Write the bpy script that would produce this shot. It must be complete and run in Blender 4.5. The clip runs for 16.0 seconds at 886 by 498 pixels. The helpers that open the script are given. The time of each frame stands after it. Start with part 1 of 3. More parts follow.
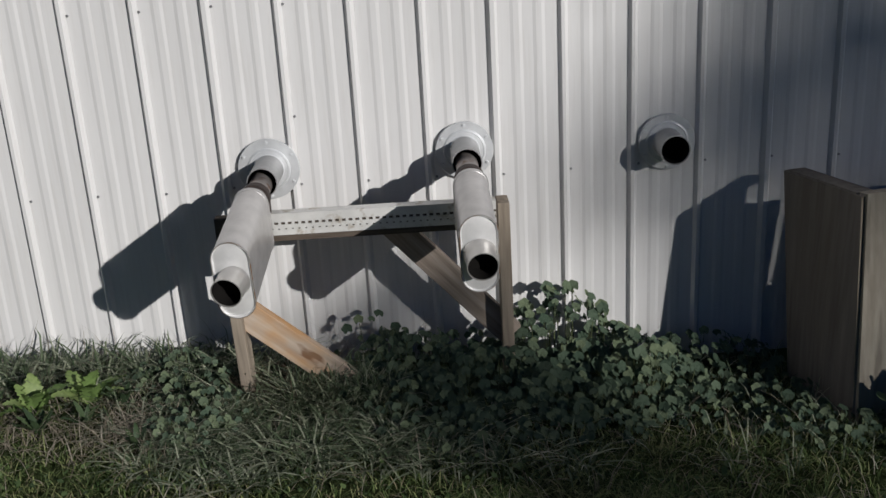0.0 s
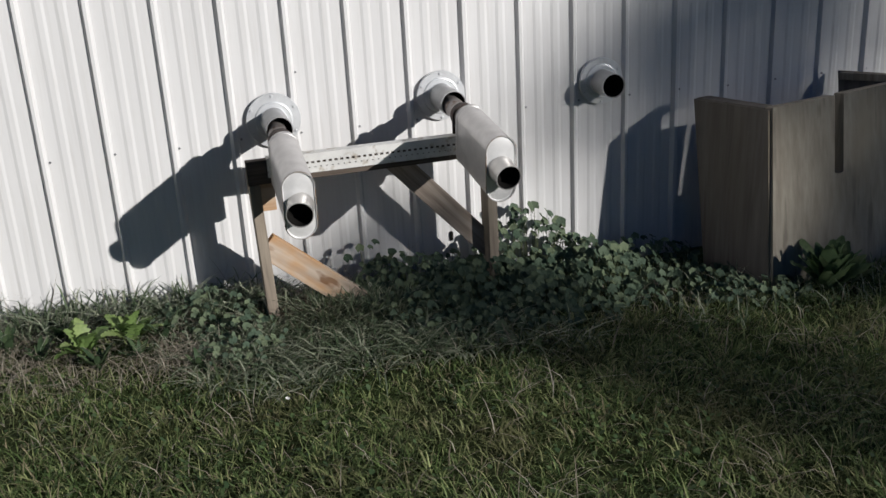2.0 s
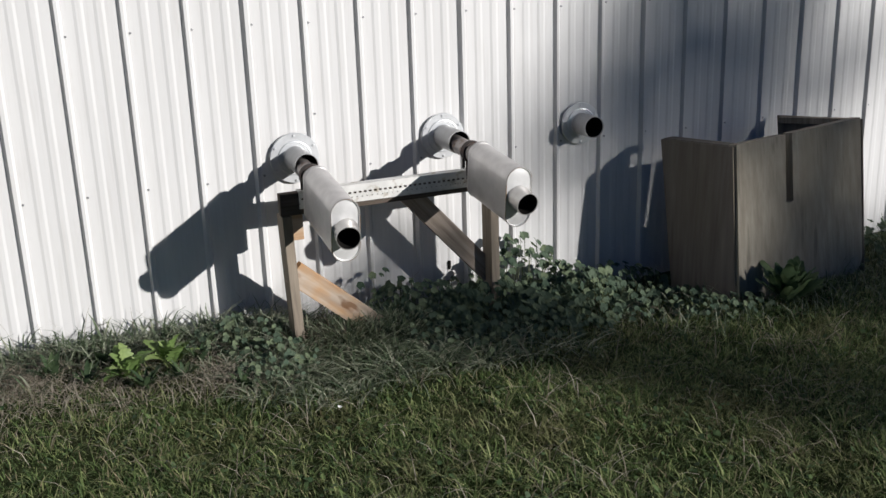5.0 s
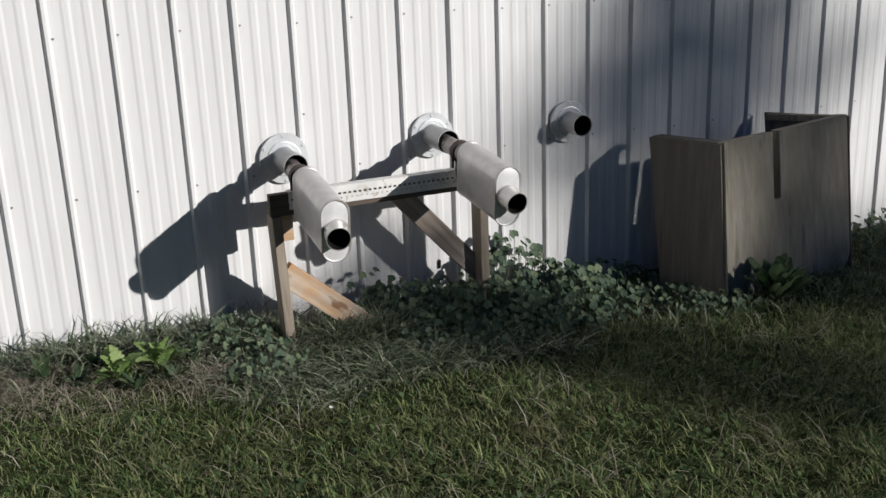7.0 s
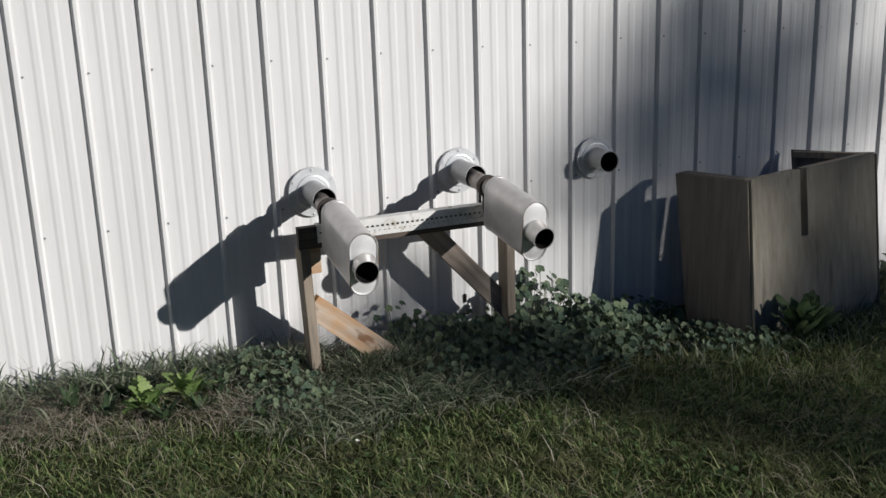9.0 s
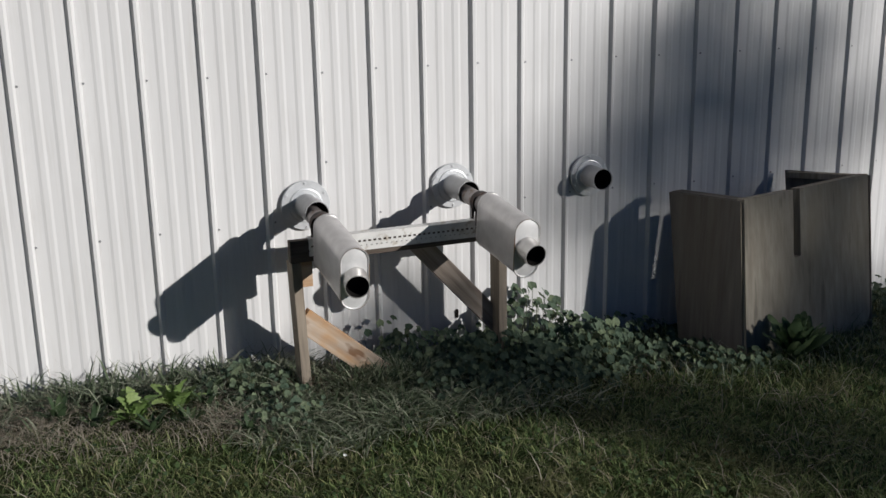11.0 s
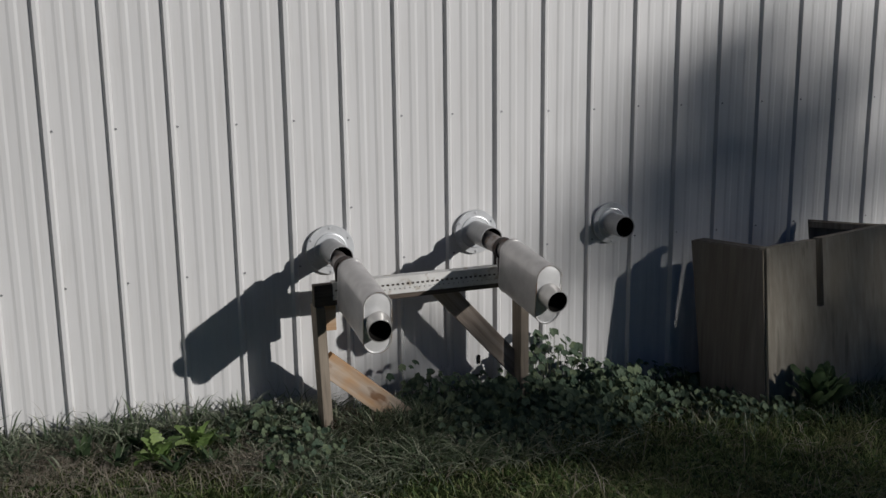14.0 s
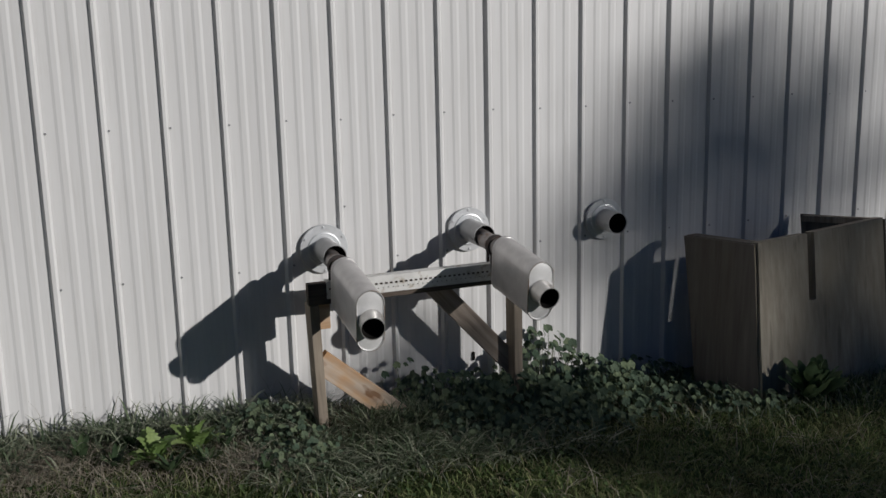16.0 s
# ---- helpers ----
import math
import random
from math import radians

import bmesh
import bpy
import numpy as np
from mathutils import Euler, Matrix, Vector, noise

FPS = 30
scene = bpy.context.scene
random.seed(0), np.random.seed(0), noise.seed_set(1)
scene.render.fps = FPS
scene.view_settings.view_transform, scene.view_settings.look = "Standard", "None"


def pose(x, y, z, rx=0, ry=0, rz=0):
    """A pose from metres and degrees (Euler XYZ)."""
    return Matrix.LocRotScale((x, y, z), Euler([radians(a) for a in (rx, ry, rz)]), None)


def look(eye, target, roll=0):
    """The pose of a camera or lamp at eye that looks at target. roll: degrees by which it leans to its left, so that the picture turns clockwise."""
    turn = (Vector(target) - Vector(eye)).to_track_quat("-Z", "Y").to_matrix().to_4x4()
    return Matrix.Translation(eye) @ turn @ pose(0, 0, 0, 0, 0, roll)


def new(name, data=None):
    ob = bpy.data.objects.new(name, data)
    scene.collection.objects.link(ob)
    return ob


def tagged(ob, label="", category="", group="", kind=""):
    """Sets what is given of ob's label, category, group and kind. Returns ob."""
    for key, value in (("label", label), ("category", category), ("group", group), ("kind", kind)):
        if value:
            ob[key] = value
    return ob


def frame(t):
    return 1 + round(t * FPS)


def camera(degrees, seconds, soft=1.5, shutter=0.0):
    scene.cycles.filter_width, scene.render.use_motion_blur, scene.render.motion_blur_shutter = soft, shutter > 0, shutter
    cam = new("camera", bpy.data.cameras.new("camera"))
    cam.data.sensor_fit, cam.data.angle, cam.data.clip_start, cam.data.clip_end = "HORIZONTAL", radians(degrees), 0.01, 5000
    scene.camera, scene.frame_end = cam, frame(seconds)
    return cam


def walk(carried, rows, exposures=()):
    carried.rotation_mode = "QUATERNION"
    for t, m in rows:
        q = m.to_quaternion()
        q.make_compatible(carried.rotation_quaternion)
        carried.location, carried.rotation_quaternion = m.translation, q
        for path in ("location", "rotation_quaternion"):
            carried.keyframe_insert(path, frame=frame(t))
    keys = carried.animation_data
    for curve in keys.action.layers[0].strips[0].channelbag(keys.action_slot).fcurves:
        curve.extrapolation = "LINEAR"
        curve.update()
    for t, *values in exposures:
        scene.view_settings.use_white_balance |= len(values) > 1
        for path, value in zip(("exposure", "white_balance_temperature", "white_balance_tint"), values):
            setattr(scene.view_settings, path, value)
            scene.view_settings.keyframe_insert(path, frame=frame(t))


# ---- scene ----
cam = camera(47.1, 16.0)
PATH = [
    (0, (1.581, -3.332, 1.512), (1.604, -1.445, 0.85), -3.3),
    (0.5, (1.454, -3.549, 1.523), (1.555, -1.665, 0.859), -4.4),
    (1, (1.198, -3.625, 1.519), (1.499, -1.744, 0.912), -3.2),
    (1.5, (0.892, -3.631, 1.524), (1.332, -1.782, 0.898), -2.3),
    (2, (0.674, -3.818, 1.505), (1.157, -2.005, 0.814), -3.2),
    (2.5, (0.498, -3.866, 1.53), (1.068, -2.062, 0.879), -2.6),
    (3, (0.252, -3.794, 1.5), (0.941, -2.021, 0.88), -3.6),
    (3.5, (0.158, -3.831, 1.511), (0.884, -2.08, 0.873), -2.6),
    (4, (0.088, -3.962, 1.497), (0.819, -2.222, 0.835), -3.6),
    (4.5, (0.043, -4.001, 1.502), (0.77, -2.232, 0.916), -2.0),
    (7, (0.035, -4.007, 1.527), (0.787, -2.252, 0.932), -2.1),
    (7.5, (0.018, -3.997, 1.517), (0.77, -2.237, 0.936), -2.2),
    (8, (0.014, -4.016, 1.514), (0.753, -2.242, 0.957), -2.7),
    (8.5, (0.002, -4.003, 1.519), (0.737, -2.229, 0.96), -2.1),
    (9, (0.009, -4.013, 1.532), (0.732, -2.225, 1.003), -1.9),
    (9.5, (0.016, -4.02, 1.53), (0.746, -2.223, 1.039), -1.3),
    (12, (0.036, -4.017, 1.544), (0.77, -2.228, 1.033), -0.8),
    (12.5, (0.022, -4.023, 1.53), (0.773, -2.228, 1.067), -0.7),
    (13, (0.03, -4.05, 1.548), (0.763, -2.235, 1.137), -0.8),
    (13.5, (0.023, -4.043, 1.55), (0.738, -2.22, 1.143), -1.1),
    (14, (0.023, -4.057, 1.544), (0.718, -2.228, 1.13), -0.7),
    (14.5, (0.035, -4.081, 1.55), (0.738, -2.252, 1.147), -0.9),
    (15, (0.025, -4.062, 1.548), (0.737, -2.239, 1.135), -0.8),
    (15.5, (0.023, -4.049, 1.538), (0.731, -2.226, 1.118), -1.0),
    (16, (0.045, -4.091, 1.548), (0.738, -2.262, 1.13), -1.3),
]
EXPOSURES = [(0, -0.65), (1.5, -0.33), (3, -0.3), (3.5, -0.25), (4.5, -0.15), (7, -0.22), (8.5, -0.25), (9, -0.33), (9.5, -0.48), (12, -0.5), (12.5, -0.68), (13, -0.75), (13.5, -1.0), (14.5, -1.03), (15.5, -0.93), (16, -0.93)]
walk(cam, [(t, look(eye, target, roll)) for t, eye, target, roll in PATH], EXPOSURES)

# ---------------------------------------------------------------- light
SUN = Vector((0.76, -1.0, 0.385)).normalized()  # towards the sun
elev = math.asin(SUN.z)
azim = math.atan2(SUN.x, SUN.y)
world = bpy.data.worlds.new("world")
scene.world = world
world.use_nodes = True
wn = world.node_tree.nodes
sky = wn.new("ShaderNodeTexSky")
sky.sky_type, sky.sun_disc, sky.sun_elevation, sky.sun_rotation = "NISHITA", False, elev, azim
sky.ozone_density, sky.air_density, sky.dust_density = 4.0, 1.2, 0.5
wn["Background"].inputs[1].default_value = 0.0176
cool = wn.new("ShaderNodeMix")
cool.data_type, cool.blend_type = "RGBA", "MULTIPLY"
cool.inputs[0].default_value, cool.inputs[7].default_value = 1.0, (0.60, 0.93, 1.56, 1)
world.node_tree.links.new(sky.outputs[0], cool.inputs[6])
world.node_tree.links.new(cool.outputs[2], wn["Background"].inputs[0])
sun_data = bpy.data.lights.new("sun", "SUN")
sun_data.energy, sun_data.angle, sun_data.color = 5.0, radians(0.53), (1.0, 0.978, 0.957)
sun = new("sun", sun_data)
sun.matrix_world = look((20, -26, 12), Vector((20, -26, 12)) - SUN)


# ---------------------------------------------------------------- materials
class Mat:
    """A small builder of node materials."""

    def __init__(self, name, rough=0.6, metal=0.0, spec=0.5):
        self.m = bpy.data.materials.new(name)
        self.m.use_nodes = True
        self.n, self.l = self.m.node_tree.nodes, self.m.node_tree.links
        self.b = self.n["Principled BSDF"]
        self.b.inputs["Roughness"].default_value = rough
        self.b.inputs["Metallic"].default_value = metal
        self.b.inputs["Specular IOR Level"].default_value = spec
        self.coord = self.n.new("ShaderNodeTexCoord")

    def vec(self, scale=(1, 1, 1)):
        mp = self.n.new("ShaderNodeMapping")
        mp.inputs["Scale"].default_value = scale
        self.l.new(self.coord.outputs["Object"], mp.inputs["Vector"])
        return mp.outputs[0]

    def noise(self, scale, detail=4, stretch=(1, 1, 1), rough=0.55):
        t = self.n.new("ShaderNodeTexNoise")
        t.inputs["Scale"].default_value, t.inputs["Detail"].default_value, t.inputs["Roughness"].default_value = scale, detail, rough
        self.l.new(self.vec(stretch), t.inputs["Vector"])
        return t.outputs["Fac"]

    def ramp(self, fac, *stops):
        r = self.n.new("ShaderNodeValToRGB")
        e = r.color_ramp.elements
        while len(e) < len(stops):
            e.new(0.5)
        for el, (p, c) in zip(e, stops):
            el.position = p
            el.color = (*c, 1) if len(c) == 3 else c
        self.l.new(fac, r.inputs[0])
        return r.outputs[0]

    def mix(self, fac, a, b, mode="MIX"):
        m = self.n.new("ShaderNodeMix")
        m.data_type, m.blend_type = "RGBA", mode
        for sock, v in ((m.inputs[0], fac), (m.inputs[6], a), (m.inputs[7], b)):
            if isinstance(v, (int, float)):
                sock.default_value = v
            elif isinstance(v, tuple):
                sock.default_value = (*v, 1)
            else:
                self.l.new(v, sock)
        return m.outputs[2]

    def random(self):
        o = self.n.new("ShaderNodeObjectInfo")
        return o.outputs["Random"]

    def island(self):
        return self.n.new("ShaderNodeNewGeometry").outputs["Random Per Island"]

    def colour(self, c):
        if isinstance(c, tuple):
            self.b.inputs["Base Color"].default_value = (*c, 1)
        else:
            self.l.new(c, self.b.inputs["Base Color"])
        return self

    def rough(self, fac, lo, hi):
        mr = self.n.new("ShaderNodeMapRange")
        mr.inputs[3].default_value, mr.inputs[4].default_value = lo, hi
        self.l.new(fac, mr.inputs[0])
        self.l.new(mr.outputs[0], self.b.inputs["Roughness"])
        return self

    def bump(self, fac, strength=0.3, distance=0.002):
        bp = self.n.new("ShaderNodeBump")
        bp.inputs["Strength"].default_value, bp.inputs["Distance"].default_value = strength, distance
        self.l.new(fac, bp.inputs["Height"])
        self.l.new(bp.outputs[0], self.b.inputs["Normal"])
        return self


def make_siding():
    m = Mat("white_siding", 0.5, 0.0, 0.4)
    broad = m.noise(1.6, 3, (1, 1, 0.35))
    fine = m.noise(60, 5, (1, 1, 0.06))
    c = m.ramp(broad, (0.3, (0.70, 0.69, 0.68)), (0.7, (0.78, 0.77, 0.76)))
    c = m.mix(m.ramp(fine, (0.5, (0, 0, 0)), (0.85, (0.35, 0.35, 0.35))), c, (0.52, 0.49, 0.45))
    m.colour(c).rough(m.noise(9, 3), 0.38, 0.6).bump(m.noise(5, 2, (1, 1, 0.2)), 0.25, 0.004)
    return m.m


def make_wood(name, dark, mid, light, axis=2, rough=0.8, random_amount=0.3):
    m = Mat(name, rough, 0, 0.25)
    st = [1.0, 1.0, 1.0]
    st[axis] = 0.06
    grain = m.noise(55, 6, tuple(st), 0.6)
    st[axis] = 0.15
    broad = m.noise(9, 4, tuple(st))
    c = m.ramp(grain, (0.28, dark), (0.5, mid), (0.72, light))
    c = m.mix(m.ramp(broad, (0.3, (0.55, 0.55, 0.55)), (0.65, (0, 0, 0))), c, dark)
    m.colour(c).bump(grain, 0.5, 0.0015)
    return m.m


def make_fresh_wood():
    """Pine bleached by the weather, with orange heartwood left along the middle and a dark knot or two."""
    m = Mat("fresh_pine", 0.75, 0, 0.25)
    grain = m.noise(45, 5, (0.06, 1, 1))
    pale = m.ramp(grain, (0.3, (0.40, 0.31, 0.235)), (0.6, (0.54, 0.44, 0.35)), (0.8, (0.62, 0.53, 0.44)))
    orange = m.ramp(grain, (0.3, (0.44, 0.225, 0.085)), (0.7, (0.60, 0.345, 0.15)))
    zone = m.noise(7.5, 3, (0.45, 1, 1))
    c = m.mix(m.ramp(zone, (0.44, (0.85, 0.85, 0.85)), (0.58, (0, 0, 0))), pale, orange)
    knot = m.noise(15, 3, (0.35, 1, 1))
    c = m.mix(m.ramp(knot, (0.63, (0, 0, 0)), (0.70, (0.8, 0.8, 0.8))), c, (0.17, 0.075, 0.03))
    m.colour(c).bump(grain, 0.35, 0.001)
    return m.m


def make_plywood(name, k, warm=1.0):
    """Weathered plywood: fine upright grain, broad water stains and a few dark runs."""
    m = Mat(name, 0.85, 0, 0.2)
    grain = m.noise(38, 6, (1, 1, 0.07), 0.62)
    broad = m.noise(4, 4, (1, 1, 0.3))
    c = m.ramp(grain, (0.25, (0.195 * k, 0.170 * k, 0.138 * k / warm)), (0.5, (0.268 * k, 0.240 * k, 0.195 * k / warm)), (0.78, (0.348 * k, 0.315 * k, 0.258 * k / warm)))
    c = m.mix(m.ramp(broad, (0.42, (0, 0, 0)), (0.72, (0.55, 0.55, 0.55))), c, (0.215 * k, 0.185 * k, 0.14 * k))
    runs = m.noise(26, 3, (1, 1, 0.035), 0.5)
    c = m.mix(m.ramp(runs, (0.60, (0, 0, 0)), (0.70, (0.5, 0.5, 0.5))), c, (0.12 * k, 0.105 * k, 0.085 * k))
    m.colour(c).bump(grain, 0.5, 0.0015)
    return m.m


def make_metal(name, colour, metal, lo, hi, stretch=(1, 1, 1), stain=None, bumpy=0.1, cover=0.55):
    m = Mat(name, 0.5, metal)
    broad = m.noise(14, 4)
    fine = m.noise(120, 4, stretch)
    dim = tuple(v * 0.8 for v in colour)
    c = m.ramp(broad, (0.3, dim), (0.65, colour))
    if stain:
        c = m.mix(m.ramp(m.noise(31, 5), (cover, (0, 0, 0)), (cover + 0.15, (0.85, 0.85, 0.85))), c, stain)
    m.colour(c).rough(fine, lo, hi).bump(fine, bumpy, 0.0006)
    return m.m


def make_leaf(name, dark, mid, light, random_socket="object", rough=0.5, patchy=None):
    m = Mat(name, rough, 0, 0.22)
    r = m.random() if random_socket == "object" else m.island()
    stops = [(0.0, dark), (0.5, mid), (0.86, light)] + ([(0.93, (0.36, 0.30, 0.19))] if patchy else [])
    c = m.ramp(r, *stops)
    c = m.mix(m.ramp(m.noise(70, 3), (0.35, (0, 0, 0)), (0.75, (0.5, 0.5, 0.5))), c, dark)
    if patchy:
        c = m.mix(m.ramp(m.noise(2.6, 5), (0.5, (0, 0, 0)), (0.68, (0.7, 0.7, 0.7))), c, patchy)
    m.colour(c)
    tr = m.n.new("ShaderNodeBsdfTranslucent")
    mx = m.n.new("ShaderNodeMixShader")
    mx.inputs[0].default_value = 0.22
    m.l.new(c, tr.inputs[0])
    m.l.new(m.b.outputs[0], mx.inputs[1])
    m.l.new(tr.outputs[0], mx.inputs[2])
    m.l.new(mx.outputs[0], m.n["Material Output"].inputs[0])
    m.bump(m.noise(45, 3), 0.4, 0.002)
    return m.m


def make_soil():
    m = Mat("soil_and_thatch", 0.95, 0, 0.1)
    a, b = m.noise(3.5, 5), m.noise(60, 6)
    c = m.ramp(b, (0.3, (0.020, 0.022, 0.011)), (0.55, (0.045, 0.055, 0.022)), (0.8, (0.10, 0.10, 0.05)))
    c = m.mix(m.ramp(a, (0.4, (0, 0, 0)), (0.65, (0.7, 0.7, 0.7))), c, (0.040, 0.065, 0.018))
    m.colour(c).bump(b, 0.8, 0.01)
    return m.m


SIDING = make_siding()
DARKRAIL = make_wood("dark_lumber", (0.055, 0.042, 0.033), (0.105, 0.083, 0.066), (0.17, 0.14, 0.115), 0)
FRAMING = make_wood("weathered_lumber", (0.17, 0.14, 0.11), (0.33, 0.275, 0.215), (0.46, 0.39, 0.31), 0)
RAILWOOD = make_wood("brownish_lumber", (0.17, 0.135, 0.11), (0.33, 0.272, 0.225), (0.46, 0.395, 0.34), 0)
PINE = make_fresh_wood()
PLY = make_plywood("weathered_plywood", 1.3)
# Shaded copy of the same plywood: the sides' shade is put into its colour.
SHADEPLY = make_plywood("shade_toned_plywood", 0.68, 0.92)
PLYEDGE = make_wood("plywood_edge", (0.22, 0.18, 0.13), (0.40, 0.34, 0.26), (0.55, 0.48, 0.38))
ALUM = make_metal("aluminised_steel", (0.66, 0.64, 0.63), 0.62, 0.32, 0.48, (1, 0.05, 1))
CAP = make_metal("pressed_end_cap", (0.88, 0.87, 0.86), 0.28, 0.30, 0.44)
WELD = make_metal("heat_stained_weld", (0.55, 0.52, 0.49), 0.7, 0.4, 0.65, stain=(0.34, 0.17, 0.05), bumpy=0.4, cover=0.47)
GALV = make_metal("galvanised_steel", (0.82, 0.83, 0.84), 0.35, 0.24, 0.42)
SLEEVE = make_metal("dull_sleeve_steel", (0.46, 0.46, 0.46), 0.6, 0.42, 0.6, (1, 0.05, 1))
TIP = make_metal("brushed_tip", (0.70, 0.68, 0.65), 0.65, 0.26, 0.42, (0.05, 1, 0.05), stain=(0.40, 0.32, 0.25), cover=0.66)
INLET = make_metal("stained_inlet_steel", (0.38, 0.35, 0.335), 0.6, 0.42, 0.6, stain=(0.20, 0.12, 0.085), bumpy=0.2, cover=0.52)
RUST = make_metal("rusty_pipe", (0.07, 0.055, 0.05), 0.5, 0.55, 0.8, stain=(0.07, 0.03, 0.02), bumpy=0.3)
BLACK = Mat("flat_black", 0.95, 0, 0.1).colour((0.012, 0.011, 0.010)).m
STRAP = make_metal("zinc_strap", (0.80, 0.79, 0.76), 0.3, 0.42, 0.6, stain=(0.42, 0.36, 0.28))
SCREW = make_metal("screw_head", (0.32, 0.32, 0.33), 0.8, 0.35, 0.6)
SOIL = make_soil()
MALLOW = make_leaf("mallow_leaf", (0.060, 0.096, 0.062), (0.112, 0.155, 0.103), (0.19, 0.235, 0.135), rough=0.65)
BRIGHT = make_leaf("bright_weed_leaf", (0.10, 0.17, 0.05), (0.18, 0.27, 0.085), (0.29, 0.37, 0.14))
DOCK = make_leaf("dock_leaf", (0.040, 0.068, 0.034), (0.062, 0.098, 0.048), (0.09, 0.13, 0.06))
BROADLEAF = make_leaf("broad_dock_leaf", (0.07, 0.115, 0.055), (0.115, 0.175, 0.085), (0.17, 0.23, 0.11))
GRASS = make_leaf("lawn_blade", (0.036, 0.068, 0.022), (0.165, 0.238, 0.078), (0.42, 0.45, 0.20), "island", 0.6, (0.185, 0.175, 0.085))
LONGGRASS = make_leaf("long_grass_blade", (0.040, 0.066, 0.032), (0.17, 0.22, 0.128), (0.44, 0.46, 0.34), "island", 0.5)
CLOVER = make_leaf("small_weed_leaf", (0.045, 0.08, 0.035), (0.085, 0.135, 0.055), (0.14, 0.20, 0.075), "island", 0.5)
STRAW = make_leaf("dry_straw", (0.24, 0.20, 0.15), (0.40, 0.35, 0.275), (0.54, 0.49, 0.40), "island", 0.75)
DEADWEED = make_leaf("dead_weed", (0.05, 0.035, 0.025), (0.12, 0.085, 0.06), (0.24, 0.18, 0.13), "island", 0.8)
PETAL = Mat("petal", 0.6).colour((0.75, 0.74, 0.70)).m
STEM = Mat("stem", 0.7).colour((0.09, 0.11, 0.045)).m
NEEDLES = make_leaf("conifer_needles", (0.014, 0.03, 0.014), (0.024, 0.045, 0.02), (0.035, 0.06, 0.025), "island", 0.6)
BARK = make_wood("bark", (0.04, 0.03, 0.022), (0.08, 0.06, 0.045), (0.13, 0.10, 0.08))


# ---------------------------------------------------------------- mesh helpers
def mesh_plain(name, bm, material, smooth=False):
    me = bpy.data.meshes.new(name)
    bmesh.ops.recalc_face_normals(bm, faces=bm.faces[:])
    if smooth:
        for f in bm.faces:
            f.smooth = True
        for e in bm.edges:
            e.smooth = not (len(e.link_faces) == 2 and e.calc_face_angle(0) > radians(35))
    bm.to_mesh(me)
    bm.free()
    for m in material if isinstance(material, (list, tuple)) else [material]:
        me.materials.append(m)
    return me


def part(name, bm, material, parent=None, label="", smooth=False):
    ob = new(name, mesh_plain(name, bm, material, smooth))
    if parent:
        ob.parent = parent
    if label:
        tagged(ob, label)
    return ob


def base(name, m=None):
    e = new(name)
    e.empty_display_size = 0.05
    if m is not None:
        e.matrix_world = m
    return e


def box_bm(x0, x1, y0, y1, z0, z1, bevel=0.0, bm=None):
    bm = bm or bmesh.new()
    r = bmesh.ops.create_cube(bm, size=1)
    for v in r["verts"]:
        v.co = Vector((x0 + (v.co.x + 0.5) * (x1 - x0), y0 + (v.co.y + 0.5) * (y1 - y0), z0 + (v.co.z + 0.5) * (z1 - z0)))
    if bevel:
        es = list({e for v in r["verts"] for e in v.link_edges})
        bmesh.ops.bevel(bm, geom=es, offset=bevel, segments=2, affect="EDGES", profile=0.6)
    return bm


def board(name, a, b, w, d, up, material, parent, label="", bevel=0.003):
    """A board from a to b, w wide across and d thick along 'up', with its grain along its own x."""
    a, b, up = Vector(a), Vector(b), Vector(up).normalized()
    ax = (b - a).normalized()
    side = up.cross(ax).normalized()
    up = ax.cross(side).normalized()
    m = Matrix((ax, side, up)).transposed().to_4x4()
    m.translation = a
    ob = part(name, box_bm(0, (b - a).length, -w / 2, w / 2, -d / 2, d / 2, bevel), material, parent, label)
    ob.matrix_basis = m
    return ob


def loft(rings, close_start=False, close_end=False, bm=None):
    bm = bm or bmesh.new()
    vs = [[bm.verts.new(p) for p in r] for r in rings]
    n = len(vs[0])
    for a, b in zip(vs, vs[1:]):
        for i in range(n):
            bm.faces.new((a[i], a[(i + 1) % n], b[(i + 1) % n], b[i]))
    if close_start:
        bm.faces.new(vs[0])
    if close_end:
        bm.faces.new(vs[-1])
    return bm


def circle(c, r, axis, n=32):
    axis = Vector(axis).normalized()
    u = axis.cross(Vector((0, 0, 1))).normalized()
    w = u.cross(axis)
    c, r = Vector(c), float(r)
    return [c + r * (math.cos(2 * math.pi * i / n) * u + math.sin(2 * math.pi * i / n) * w) for i in range(n)]


def pipe_bm(a, b, r, wall=0.002, n=32):
    """An open tube with wall thickness."""
    a, b = Vector(a), Vector(b)
    ax = b - a
    inner = r - wall
    rings = [circle(a, inner, ax, n), circle(a, r, ax, n), circle(b, r, ax, n), circle(b, inner, ax, n), circle(a, inner, ax, n)]
    bm = loft(rings)
    bmesh.ops.remove_doubles(bm, verts=bm.verts[:], dist=1e-5)
    return bm


